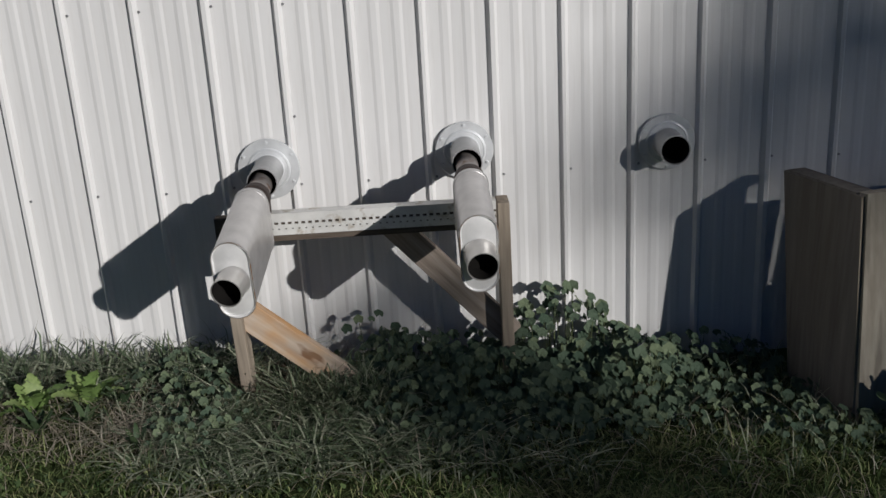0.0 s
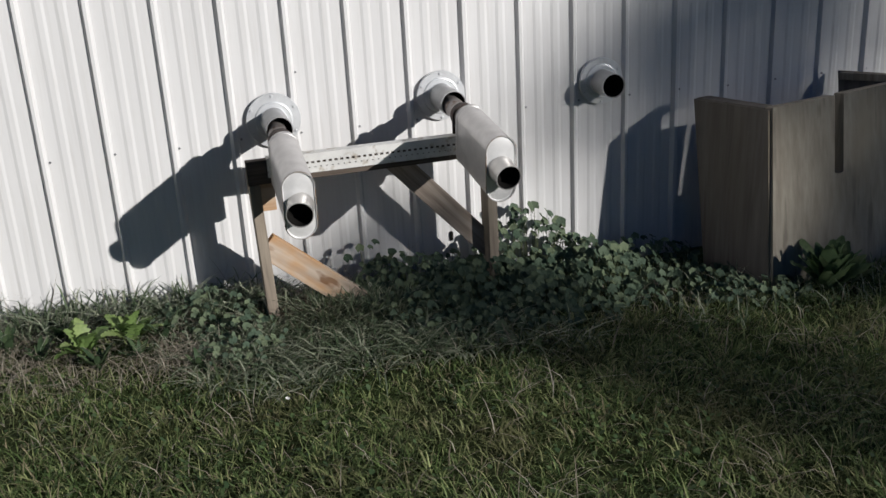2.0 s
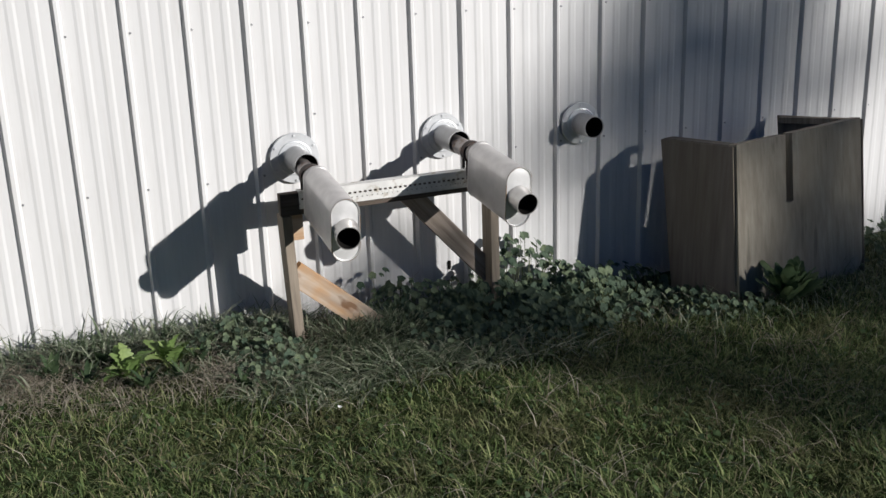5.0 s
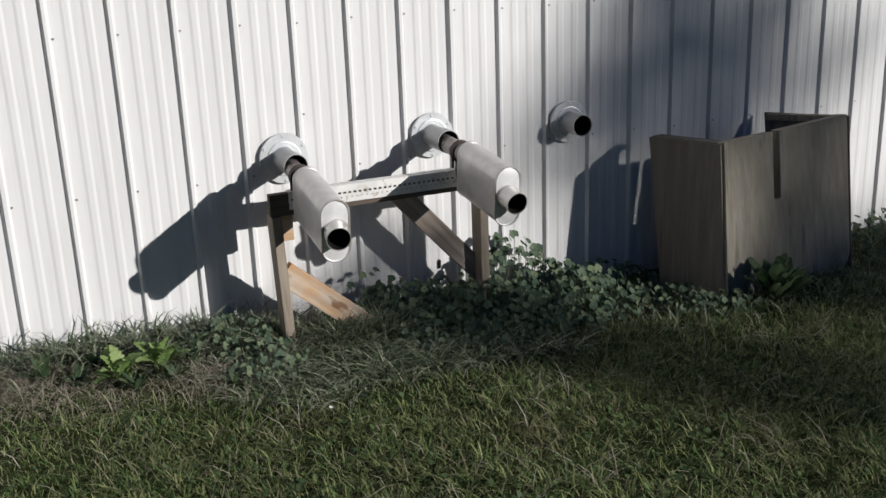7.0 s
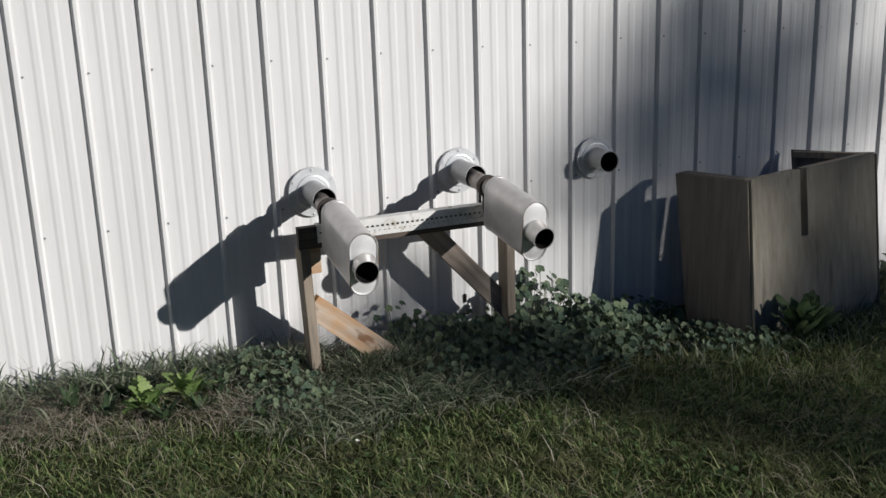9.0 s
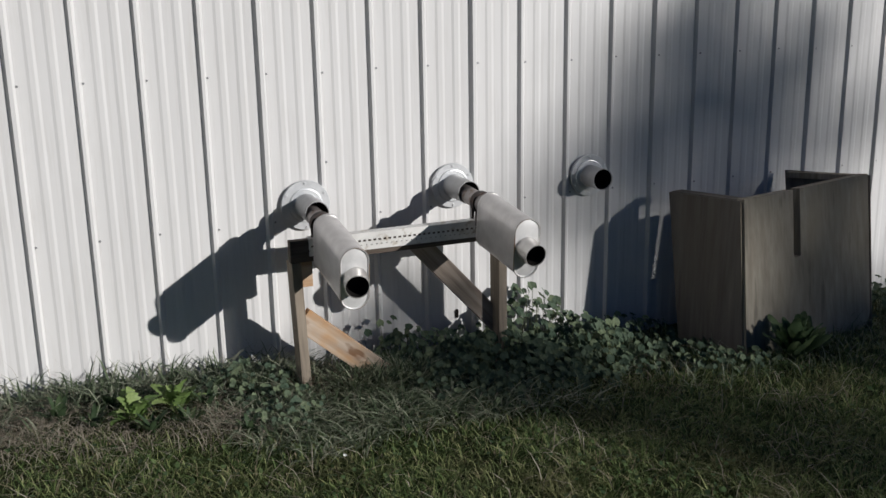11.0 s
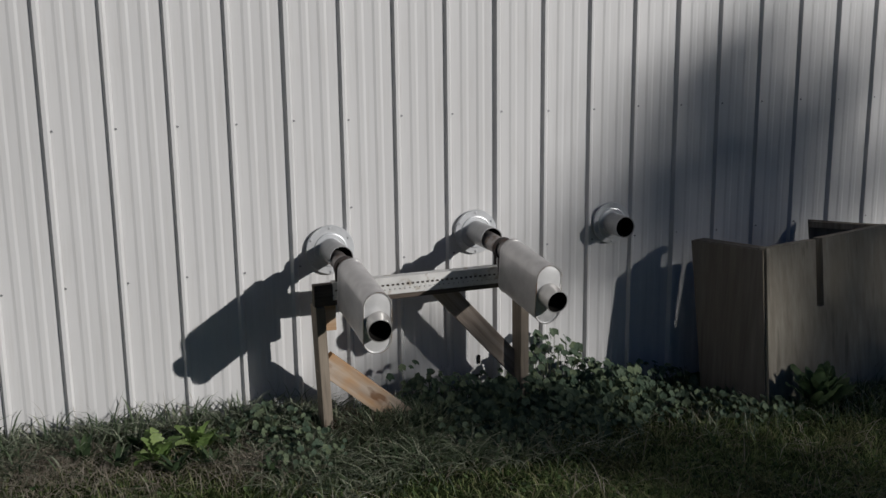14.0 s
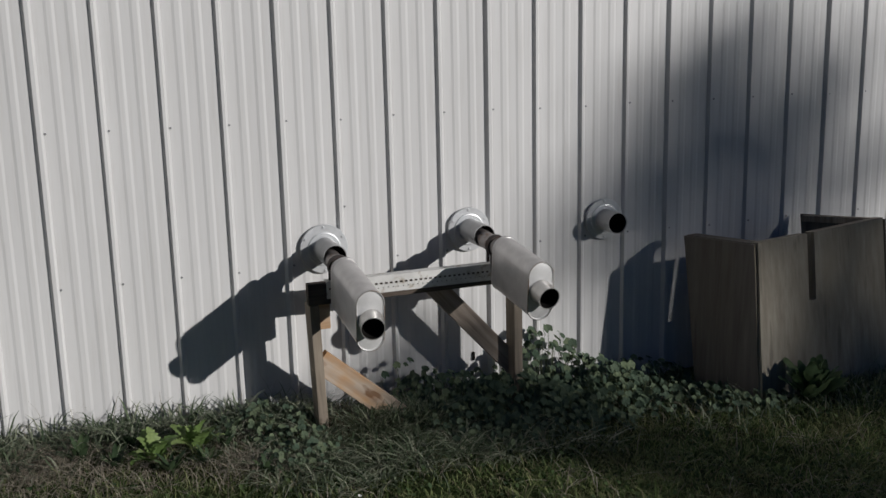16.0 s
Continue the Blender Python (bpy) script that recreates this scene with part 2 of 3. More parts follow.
def fast_mesh(name, verts, faces_loop, sizes, material):
    """A mesh from arrays: vertices, loop indices and the corner count of each face."""
    me = bpy.data.meshes.new(name)
    me.vertices.add(len(verts))
    me.vertices.foreach_set("co", np.asarray(verts, np.float32).ravel())
    me.loops.add(len(faces_loop))
    me.loops.foreach_set("vertex_index", np.asarray(faces_loop, np.int32))
    me.polygons.add(len(sizes))
    starts = np.concatenate(([0], np.cumsum(sizes)[:-1])).astype(np.int32)
    me.polygons.foreach_set("loop_start", starts)
    me.update(calc_edges=True)
    me.validate()
    for m in material if isinstance(material, (list, tuple)) else [material]:
        me.materials.append(m)
    return me


# ---------------------------------------------------------------- ground
def ground_height(x, y):
    """Height of the soil: it falls gently to the right along the siding, with soft unevenness."""
    fall = 0.035 - 0.042 * np.clip(x, -1.0, 2.4)
    fade = np.exp(-(np.minimum(y, 0) / 0.75) ** 2)
    h = 0.008 * np.sin(1.7 * x + 0.6) * np.cos(1.3 * y) + 0.008 * np.sin(4.1 * x - 2.2 * y) + 0.006 * np.sin(9 * x + 3) * np.sin(7 * y)
    return fall * fade - 0.012 * (1 - fade) + h - 0.04


def make_ground():
    xs = np.concatenate((np.array([-800, -200, -60, -20, -8]), np.arange(-4, 8.01, 0.1), np.array([12, 25, 60, 200, 800])))
    ys = np.concatenate((np.array([-800, -200, -60, -20, -9]), np.arange(-6, 0.21, 0.08), np.array([6, 25, 60, 200, 800])))
    X, Y = np.meshgrid(xs, ys)
    far = np.clip((np.hypot(X - 2, Y + 2) - 5) / 6, 0, 1)
    Z = ground_height(X, Y) * (1 - far) - 0.03 * far
    V = np.stack((X, Y, Z), -1).reshape(-1, 3)
    nx, ny = len(xs), len(ys)
    i, j = np.meshgrid(np.arange(nx - 1), np.arange(ny - 1))
    a = (j * nx + i).ravel()
    F = np.stack((a, a + 1, a + nx + 1, a + nx), -1)
    me = fast_mesh("ground", V, F.ravel(), np.full(len(F), 4), SOIL)
    me.polygons.foreach_set("use_smooth", np.ones(len(F), bool))
    tagged(new("ground", me), "dark soil and thatch under a rough lawn beside a metal shed", "ground", kind="structure")


make_ground()

# ---------------------------------------------------------------- the wall
PITCH = 0.2286
WALL_TOP = 3.1
wall = part("wall_north", box_bm(-5.0, 10.0, 0.02, 0.14, -0.2, WALL_TOP), RAILWOOD)
tagged(wall, "white ribbed sheet-metal shed wall with screw rows", "wall", kind="structure")


def siding_profile(count):
    """Cross-section of one sheet: tall ribs with two low stiffening ribs in each pan."""
    pts = []
    for k in range(count):
        o = k * PITCH - 0.008
        pts += [(o - 0.0155, 0), (o - 0.0055, -0.0165), (o + 0.0055, -0.0165), (o + 0.0165, 0)]
        for c in (0.078, 0.152):
            pts += [(o + c - 0.020, 0), (o + c - 0.009, -0.0024), (o + c + 0.009, -0.0024), (o + c + 0.020, 0)]
    o = count * PITCH - 0.008
    pts += [(o - 0.0190, -0.001), (o - 0.0072, -0.0200), (o + 0.0072, -0.0200), (o + 0.0150, -0.0075)]
    return pts


def make_siding_panel():
    bm = bmesh.new()
    pts = siding_profile(4)
    zs = (-0.15, 0.6, 1.2, 1.8, 2.4, WALL_TOP)
    rows = [[bm.verts.new((x, y, z)) for x, y in pts] for z in zs]
    for a, b in zip(rows, rows[1:]):
        for i in range(len(pts) - 1):
            bm.faces.new((a[i], a[i + 1], b[i + 1], b[i]))
    hem = [bm.verts.new((x, y + 0.004, -0.15)) for x, y in pts]
    for i in range(len(pts) - 1):
        bm.faces.new((rows[0][i], hem[i], hem[i + 1], rows[0][i + 1]))
    return mesh_plain("siding_panel", bm, SIDING)


panel_mesh = make_siding_panel()
for k in range(-20, 40, 4):
    p = new("siding_panel", panel_mesh)
    p.parent = wall
    p.location = (k * PITCH, 0.0, 0)


def screw_bm():
    bm = bmesh.new()
    loft([circle((0, 0, 0), 0.0072, (0, -1, 0), 10), circle((0, -0.0015, 0), 0.0072, (0, -1, 0), 10), circle((0, -0.0016, 0), 0.0045, (0, -1, 0), 10),
          circle((0, -0.0055, 0), 0.0042, (0, -1, 0), 10)], True, True, bm)
    return bm


screw_mesh = mesh_plain("screw", screw_bm(), SCREW)
for z in (0.603, 1.207, 1.81):
    for k in range(-4, 24):
        s = new("screw", screw_mesh)
        s.parent = wall
        s.location = (k * PITCH + 0.0135 + random.uniform(-0.002, 0.002), 0.002, z + random.uniform(-0.005, 0.005))
s = new("screw", screw_mesh)
s.parent = wall
s.location = (5 * PITCH + 0.014, 0.002, 0.839)


# Small black upright oval, standing just proud of the siding.
slot = part("dark_oval", loft([[Vector((0.0065 * math.cos(a), y, 0.0065 * math.sin(a) + (0.014 if math.sin(a) > 0 else -0.014))) for a in np.linspace(0, 2 * math.pi, 17)[:-1]] for y in (0.0, -0.006, -0.0075)], False, True), BLACK, wall, "small dark upright oval on the siding")
slot.location = (1.730, 0, 0.103)

# ---------------------------------------------------------------- flanges and mufflers
bright_screw = mesh_plain("screw", screw_bm(), GALV)


def make_flange(cx, cz, reach, r_pipe, rim, label):
    root = base("wall_flange", pose(cx, 0, cz))
    tagged(root, label, "pipe flange", "flanges on the shed wall")
    y = (0, -1, 0)
    prof = [(rim, -0.010), (rim, -0.0200), (rim - 0.0015, -0.0215), (0.072, -0.0215), (0.070, -0.0255), (0.0655, -0.0265), (0.063, -0.0235), (r_pipe + 0.003, -0.0235), (r_pipe, -0.028), (r_pipe, -0.012)]
    bm = loft([circle((0, d, 0), r, y, 48) for r, d in prof])
    part("flange_plate", bm, GALV, root, "bright galvanised flange plate", True)
    part("sleeve", pipe_bm((0, 0.05, 0), (0, -reach, 0), r_pipe - 0.0005, 0.0025, 40), SLEEVE, root, "plain grey steel pipe sleeve", True)
    # Black cup short of the wall stands in for the sleeve's unlit depth.
    bm = loft([circle((0, -0.04, 0), r_pipe - 0.0038, y, 32), circle((0, -reach + 0.006, 0), r_pipe - 0.0038, y, 32)], True)
    part("sleeve_bore", bm, BLACK, root, "black lining painted as the dark depth of the pipe")
    for i in range(6):
        a = math.radians(90 + 60 * i)
        sc = new("screw", bright_screw)
        sc.parent = root
        sc.location = ((rim - 0.011) * math.cos(a), -0.021, (rim - 0.011) * math.sin(a))
    return root


F1, F2, F3 = (1.056, 0.670), (1.712, 0.694), (2.392, 0.681)
make_flange(*F1, 0.195, 0.0490, 0.103, "round galvanised wall flange with a sleeve round an exhaust pipe")
make_flange(*F2, 0.195, 0.0490, 0.097, "round galvanised wall flange with a sleeve round an exhaust pipe")
make_flange(*F3, 0.140, 0.0490, 0.095, "round galvanised wall flange with an empty open pipe stub")


def oval(c, w, h, ax, n=14):
    """A flat-sided oval ring: two half circles and straight flanks."""
    ax = Vector(ax).normalized()
    u = ax.cross(Vector((0, 0, 1))).normalized()
    v = u.cross(ax)
    r = w / 2
    out = []
    for s, a0 in ((1, 0), (-1, math.pi)):
        for i in range(n + 1):
            a = a0 + math.pi * i / n
            out.append(Vector(c) + r * math.cos(a) * u + (r * math.sin(a) + s * (h / 2 - r)) * v)
    return out


def make_muffler(inlet, rear, front, tip, label):
    """inlet: where the feed pipe leaves the wall; rear, front: centres of the end caps; tip: the outlet's mouth."""
    o = Vector(rear)
    root = base("muffler", pose(*rear))
    tagged(root, label, "muffler", "mufflers on the wooden stand")
    L = lambda p: Vector(p) - o
    ax = (L(front) - L(rear)).normalized()
    W, H = 0.105, 0.234
    rings = []
    for d, k in ((0.010, 0.93), (0.004, 0.985), (0.0, 1.0), (-0.008, 1.0)):
        rings.append(oval(L(rear) - ax * d, W * k, H - W * (1 - k), ax))
    rings = rings[:3]
    rings += [oval(L(rear) + ax * 0.012, W, H, ax), oval(L(rear) + ax * 0.0125, W - 0.002, H - 0.002, ax)]
    rings += [oval(L(front) - ax * 0.0125, W - 0.002, H - 0.002, ax), oval(L(front) - ax * 0.012, W, H, ax), oval(L(front), W, H, ax)]
    part("shell", loft(rings), ALUM, root, "", True)
    for where, s in ((rear, -1), (front, 1)):
        c = L(where) + ax * 0.001 * s
        bm = loft([oval(c, W, H, ax), oval(c + ax * s * 0.003, W + 0.001, H + 0.001, ax), oval(c + ax * s * 0.005, W - 0.004, H - 0.004, ax),
                   oval(c - ax * s * 0.001, W - 0.010, H - 0.010, ax), oval(c + ax * s * 0.004, W * 0.5, H - W * 0.5, ax)], False, True)
        part("end_cap", bm, CAP, root, "pressed oval end cap with a rolled rim", True)
        rim = loft([oval(c + ax * s * 0.0015, W + 0.001, H + 0.001, ax), oval(c + ax * s * 0.0035, W + 0.003, H + 0.003, ax), oval(c + ax * s * 0.0055, W + 0.001, H + 0.001, ax), oval(c + ax * s * 0.0055, W - 0.002, H - 0.002, ax)])
        part("seam", rim, WELD if s > 0 else ALUM, root, "heat-stained weld seam" if s > 0 else "", True)
    R = 0.0435
    f = L(front) + ax * 0.002
    t = L(tip)
    d = (t - f).normalized()
    prof = [(0.0, R + 0.004), (0.004, R + 0.002), (0.012, R), ((t - f).length, R), ((t - f).length, R - 0.0025), (0.004, R - 0.0025)]
    bm = loft([circle(f + d * q, r, d, 36) for q, r in prof])
    part("outlet_pipe", bm, TIP, root, "shiny short outlet pipe", True)
    # Black lining: the darkness inside the outlet is put into its colour.
    part("outlet_bore", loft([circle(f + d * 0.012, R - 0.0033, d, 36), circle(t - d * 0.003, R - 0.0033, d, 36)], True), BLACK, root, "black lining painted as the dark depth of the pipe", True)
    e = L(inlet)
    g = L(rear) - ax * 0.006 + Vector((0, 0, 0.056))
    d = (g - e).normalized()
    part("inlet_pipe", pipe_bm(e, g, 0.036, 0.002, 28), INLET, root, "dull rust-stained inlet pipe", True)
    part("inlet_collar", pipe_bm(g - d * 0.050, g + d * 0.004, 0.0395, 0.003, 28), INLET, root, "", True)
    part("clamp", pipe_bm(g - d * 0.082, g - d * 0.052, 0.0465, 0.008, 28), RUST, root, "dark rusty band clamp", True)
    k = g - d * 0.066
    part("clamp_saddle", box_bm(k.x - 0.024, k.x + 0.024, k.y - 0.018, k.y + 0.018, k.z - 0.100, k.z - 0.038, 0.003), RUST, root, "dark rusty pipe saddle")
    for side in (-1, 1):
        bolt = loft([circle((k.x + side * 0.040, k.y, k.z - 0.062), 0.006, (0.0001, 0, 1), 8), circle((k.x + side * 0.040, k.y, k.z + 0.012), 0.006, (0.0001, 0, 1), 8)], True, True)
        part("clamp_bolt", bolt, RUST, root, "rusty clamp bolt")
    return root


make_muffler((1.052, 0.03, 0.668), (1.045, -0.362, 0.589), (1.037, -0.722, 0.543), (1.026, -0.790, 0.532), "grey aluminised oval exhaust muffler with a short outlet")
make_muffler((1.712, 0.03, 0.694), (1.711, -0.395, 0.616), (1.712, -0.722, 0.577), (1.716, -0.793, 0.563), "grey aluminised oval exhaust muffler with a short outlet")


# ---------------------------------------------------------------- wooden stand
def make_stand():
    root = base("wooden_stand", pose(0.95, -0.27, 0))
    tagged(root, "rough lumber stand with a slotted metal strip under two mufflers", "stand")
    o = Vector((0.95, -0.27, 0))
    L = lambda x, y, z: Vector((x, y, z)) - o
    board("post", L(0.952, -0.268, -0.08), L(0.934, -0.262, 0.505), 0.089, 0.038, (1, 0, 0), FRAMING, root, "weathered upright post")
    board("post", L(1.816, -0.262, -0.08), L(1.814, -0.262, 0.590), 0.089, 0.038, (1, 0, 0), FRAMING, root, "weathered upright post")
    board("rail", L(0.912, -0.285, 0.551), L(1.795, -0.285, 0.553), 0.038, 0.087, (0, 0, 1), DARKRAIL, root, "dark horizontal rail")
    board("brace", L(0.952, -0.262, 0.270), L(1.287, -0.258, -0.020), 0.038, 0.094, (0, 0, 1), PINE, root, "orange-stained pine brace")
    board("brace", L(1.455, -0.222, 0.524), L(1.832, -0.222, 0.109), 0.038, 0.085, (0, 0, 1), RAILWOOD, root, "weathered diagonal brace")
    part("block", box_bm(*(a for p, q in zip(L(0.957, -0.262, 0.395), L(1.008, -0.228, 0.507)) for a in (p, q)), 0.003), PINE, root, "small orange pine block")
    part("slotted_angle", strip_bm(L), STRAP, root, "zinc slotted angle with a row of holes")
    return root


def strip_bm(L):
    """A slotted steel angle on the rail: a face with a row of slots and a lip over the top edge."""
    bm = bmesh.new()
    y0, y1 = -0.3125, -0.3085
    x0, x1, z0 = 0.985, 1.79, 0.531
    a, b = L(x0, y0, z0), L(x1, y1, z0)
    box_bm(a.x, b.x, a.y, b.y, z0, z0 + 0.018, 0, bm)
    box_bm(a.x, b.x, a.y, b.y, z0 + 0.022, z0 + 0.034, 0, bm)
    box_bm(a.x, b.x, a.y, b.y, z0 + 0.042, z0 + 0.066, 0, bm)
    box_bm(a.x, b.x, a.y, a.y + 0.045, z0 + 0.066, z0 + 0.070, 0, bm)
    x = a.x
    while x < b.x - 0.02:
        box_bm(x, x + 0.009, a.y, b.y, z0 + 0.034, z0 + 0.042, 0, bm)
        box_bm(x + 0.005, x + 0.020, a.y, b.y, z0 + 0.018, z0 + 0.022, 0, bm)
        x += 0.021
    return bm


make_stand()


# ---------------------------------------------------------------- plywood box
def make_box():
    root = base("plywood_box", pose(2.841, -0.60, 0))
    tagged(root, "weathered grey plywood box with a slot, leaning towards the wall", "box")
    o = Vector((2.841, -0.60, 0))
    L = lambda *p: Vector(p) - o
    T = 0.012

    def slab(name, quad, thick, mat, label=""):
        """quad: four corners, anticlockwise seen from outside; thickened inwards."""
        bm = bmesh.new()
        q = [L(*p) for p in quad]
        n = (q[1] - q[0]).cross(q[3] - q[0]).normalized()
        a = [bm.verts.new(p) for p in q]
        b = [bm.verts.new(p - n * thick) for p in q]
        bm.faces.new(a)
        bm.faces.new(b[::-1])
        for i in range(4):
            bm.faces.new((a[i], b[i], b[(i + 1) % 4], a[(i + 1) % 4]))
        bmesh.ops.bevel(bm, geom=bm.edges[:], offset=0.0015, segments=1, affect="EDGES")
        return part(name, bm, mat, root, label)

    # front panel: one sheet with a slot from its top edge and a rounded lower corner
    fb0, fb1 = Vector((2.834, -0.650, -0.12)), Vector((3.648, -0.538, -0.12))
    ft0, ft1 = Vector((2.851, -0.545, 0.622)), Vector((3.648, -0.431, 0.648))
    at = lambda u, v: tuple(fb0.lerp(fb1, u).lerp(ft0.lerp(ft1, u), v))
    u0, u1, vs = 0.373, 0.428, 0.600
    turn = [(1 - 0.12 + 0.12 * math.sin(q), 0.175 - 0.125 * math.cos(q)) for q in np.linspace(0, math.pi / 2, 8)]
    outline = [(0, 0.03)] + turn + [(1, 1), (u1, 0.997), (u1, vs), ((u0 + u1) / 2, vs - 0.006), (u0, vs + 0.002), (u0, 0.996), (0, 1)]
    bm = bmesh.new()
    q0 = [L(*at(*c)) for c in ((0, 0), (1, 0), (0, 1))]
    n = (q0[1] - q0[0]).cross(q0[2] - q0[0]).normalized()
    fa = [bm.verts.new(L(*at(u, v))) for u, v in outline]
    ba = [bm.verts.new(L(*at(u, v)) - n * 0.052) for u, v in outline]
    bm.faces.new(fa)
    bm.faces.new(ba[::-1])
    for i in range(len(fa)):
        j = (i + 1) % len(fa)
        bm.faces.new((fa[i], ba[i], ba[j], fa[j]))
    bmesh.ops.bevel(bm, geom=[e for e in bm.edges if len(e.link_faces) == 2 and e.calc_face_angle(0) > 1], offset=0.0015, segments=1, affect="EDGES")
    bmesh.ops.triangulate(bm, faces=[f for f in bm.faces if len(f.verts) > 6])
    part("front_panel", bm, PLY, root, "weathered plywood front with a cut slot")
    slab("side_panel", [(2.753, -0.130, 0.589), (2.772, -0.225, -0.12), (2.826, -0.632, -0.12), (2.838, -0.535, 0.612)], 0.024, SHADEPLY, "plywood side with its shade put into a darker tone")
    slab("side_panel", [(3.692, -0.405, 0.632), (3.692, -0.505, -0.12), (3.517, -0.140, -0.12), (3.500, -0.045, 0.618)], T, SHADEPLY, "plywood side with its shade put into a darker tone")
    slab("edge_strip", [(2.8255, -0.6335, -0.12), (2.8315, -0.6335, -0.12), (2.8435, -0.5365, 0.610), (2.8375, -0.5365, 0.612)], 0.002, PLYEDGE, "pale worn plywood edge")
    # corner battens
    board("batten", L(2.866, -0.500, 0.603), L(2.792, -0.138, 0.583), 0.062, 0.026, (0, 0, 1), SHADEPLY, root)
    board("batten", L(3.650, -0.395, 0.622), L(3.492, -0.070, 0.600), 0.042, 0.030, (0, 0, 1), PLYEDGE, root)
    board("batten", L(2.850, -0.612, -0.05), L(2.862, -0.522, 0.600), 0.03, 0.02, (1, 0, 0), PLYEDGE, root)
    board("batten", L(3.660, -0.480, -0.05), L(3.662, -0.392, 0.620), 0.03, 0.02, (1, 0, 0), PLYEDGE, root)
    return root


make_box()


# ---------------------------------------------------------------- the tree whose shade falls on the shed
def make_conifer(apex_x, apex_z, D, shape, label, seed):
    """A conifer out on the lawn, D metres towards the sun from the point (apex_x, apex_z) of the wall that its tip shades.
    shape: at depths below the tip, the crown's half-width and how densely its limbs are needled."""
    way = Vector((SUN.x, SUN.y, 0)).normalized()
    foot = Vector((apex_x, 0, 0)) + way * D
    top = apex_z + D * SUN.z / math.hypot(SUN.x, SUN.y)
    root = base("conifer_tree", pose(foot.x, foot.y, -0.05))
    tagged(root, label, "tree", "conifers out on the lawn")
    trunk = loft([circle((0, 0, h), 0.16 * (1 - h / top) + 0.012, (0.0001, 0, 1), 12) for h in np.linspace(0, top - 0.1, 9)], True, True)
    part("trunk", trunk, BARK, root)
    rng = np.random.default_rng(seed)
    V, limbs = [], bmesh.new()
    depths, widths, density = zip(*shape)
    d = 0.05
    while d < top - 0.6:
        n = int(5 + d * 1.6) if d < 5 else 13
        reach = float(np.interp(d, depths, widths))
        for i in range(n):
            a = 2 * math.pi * (i + rng.uniform(-0.3, 0.3)) / n + d * 2.1
            r = reach * rng.uniform(0.78, 1.08) + 0.05
            z0 = top - d + 0.1 * r
            tip = Vector((math.cos(a) * r, math.sin(a) * r, z0 - 0.22 * r))
            foot0 = Vector((0, 0, z0))
            loft([circle(foot0, 0.012 + 0.006 * r, tip - foot0, 5), circle(tip, 0.004, tip - foot0, 5)], False, True, limbs)
            m = int((14 + 52 * r) * float(np.interp(d, depths, density)))
            for j in range(m):
                f = rng.uniform(0.02, 1.0) ** 0.5
                c = np.array(foot0.lerp(tip, f)) + rng.normal(0, 0.06 + 0.08 * r * f, 3) * (1, 1, 0.9)
                u = rng.normal(0, 1, 3)
                u /= np.linalg.norm(u)
                w = np.cross(u, rng.normal(0, 1, 3))
                w /= np.linalg.norm(w)
                V += [c - u * 0.075, c + w * 0.034, c + u * 0.085, c - w * 0.034]
        d += 0.13
    tagged(part("limb_tangle", limbs, BARK, root), kind="stuff")
    k = len(V) // 4
    me = fast_mesh("crown", np.array(V), np.arange(4 * k), np.full(k, 4), NEEDLES)
    crown = new("crown", me)
    crown.parent = root
    tagged(crown, kind="stuff")


make_conifer(3.10, 1.68, 40.0, ((0, 0.16, 0.10), (0.2, 0.48, 0.22), (0.45, 0.67, 0.42), (0.72, 0.79, 0.50), (0.98, 0.80, 0.46), (1.12, 0.62, 0.24), (1.58, 0.58, 0.15), (1.84, 0.72, 0.28), (2.12, 1.42, 0.85), (5, 2.3, 0.9), (9, 3.0, 0.6)),
             "tall dark green conifer standing far out on the lawn", 5)
# Unseen conifer, added to throw the soft partial shade low on the wall.
make_conifer(1.34, 0.33, 28.0, ((0, 0.10, 0.20), (0.12, 0.20, 0.30), (0.4, 0.27, 0.36), (0.7, 0.34, 0.36), (1.1, 0.38, 0.45), (3, 0.9, 0.5), (7, 1.6, 0.5)),
             "unseen shorter conifer added to shade the foot of the wall", 8)

# ---------------------------------------------------------------- plants
RNG = np.random.default_rng(11)


def blades(name, x, y, height, width, lean, droop, material, angle=None):
    """Curved blades of grass, as many as x has places: three cross-sections and a tip each."""
    n = len(x)
    z = ground_height(x, y) - 0.004
    a = RNG.uniform(0, 2 * np.pi, n) if angle is None else angle
    dx, dy = np.cos(a), np.sin(a)
    px, py = -dy * width / 2, dx * width / 2
    V = np.zeros((n, 7, 3))
    for i, (f, taper) in enumerate(((0, 1.0), (0.4, 0.95), (0.75, 0.65))):
        out = lean * height * f ** 1.7
        up = height * (f - droop * f ** 3)
        for s in (0, 1):
            V[:, 2 * i + s, 0] = x + dx * out + px * taper * (2 * s - 1)
            V[:, 2 * i + s, 1] = y + dy * out + py * taper * (2 * s - 1)
            V[:, 2 * i + s, 2] = z + up
    V[:, 6, 0], V[:, 6, 1], V[:, 6, 2] = x + dx * lean * height, y + dy * lean * height, z + height * (1 - droop)
    np.clip(V[:, :, 1], -99, -0.024, out=V[:, :, 1])
    o = np.arange(n)[:, None] * 7
    F = (o + np.array([0, 1, 3, 2, 2, 3, 5, 4, 4, 5, 6])).ravel()
    me = fast_mesh(name, V.reshape(-1, 3), F, np.tile([4, 4, 3], n), material)
    return new(name, me)


def spread(n, x0, x1, y0, y1, keep=None):
    x, y = RNG.uniform(x0, x1, n), RNG.uniform(y0, y1, n)
    if keep is not None:
        k = keep(x, y) > RNG.uniform(0, 1, n)
        x, y = x[k], y[k]
    return x, y


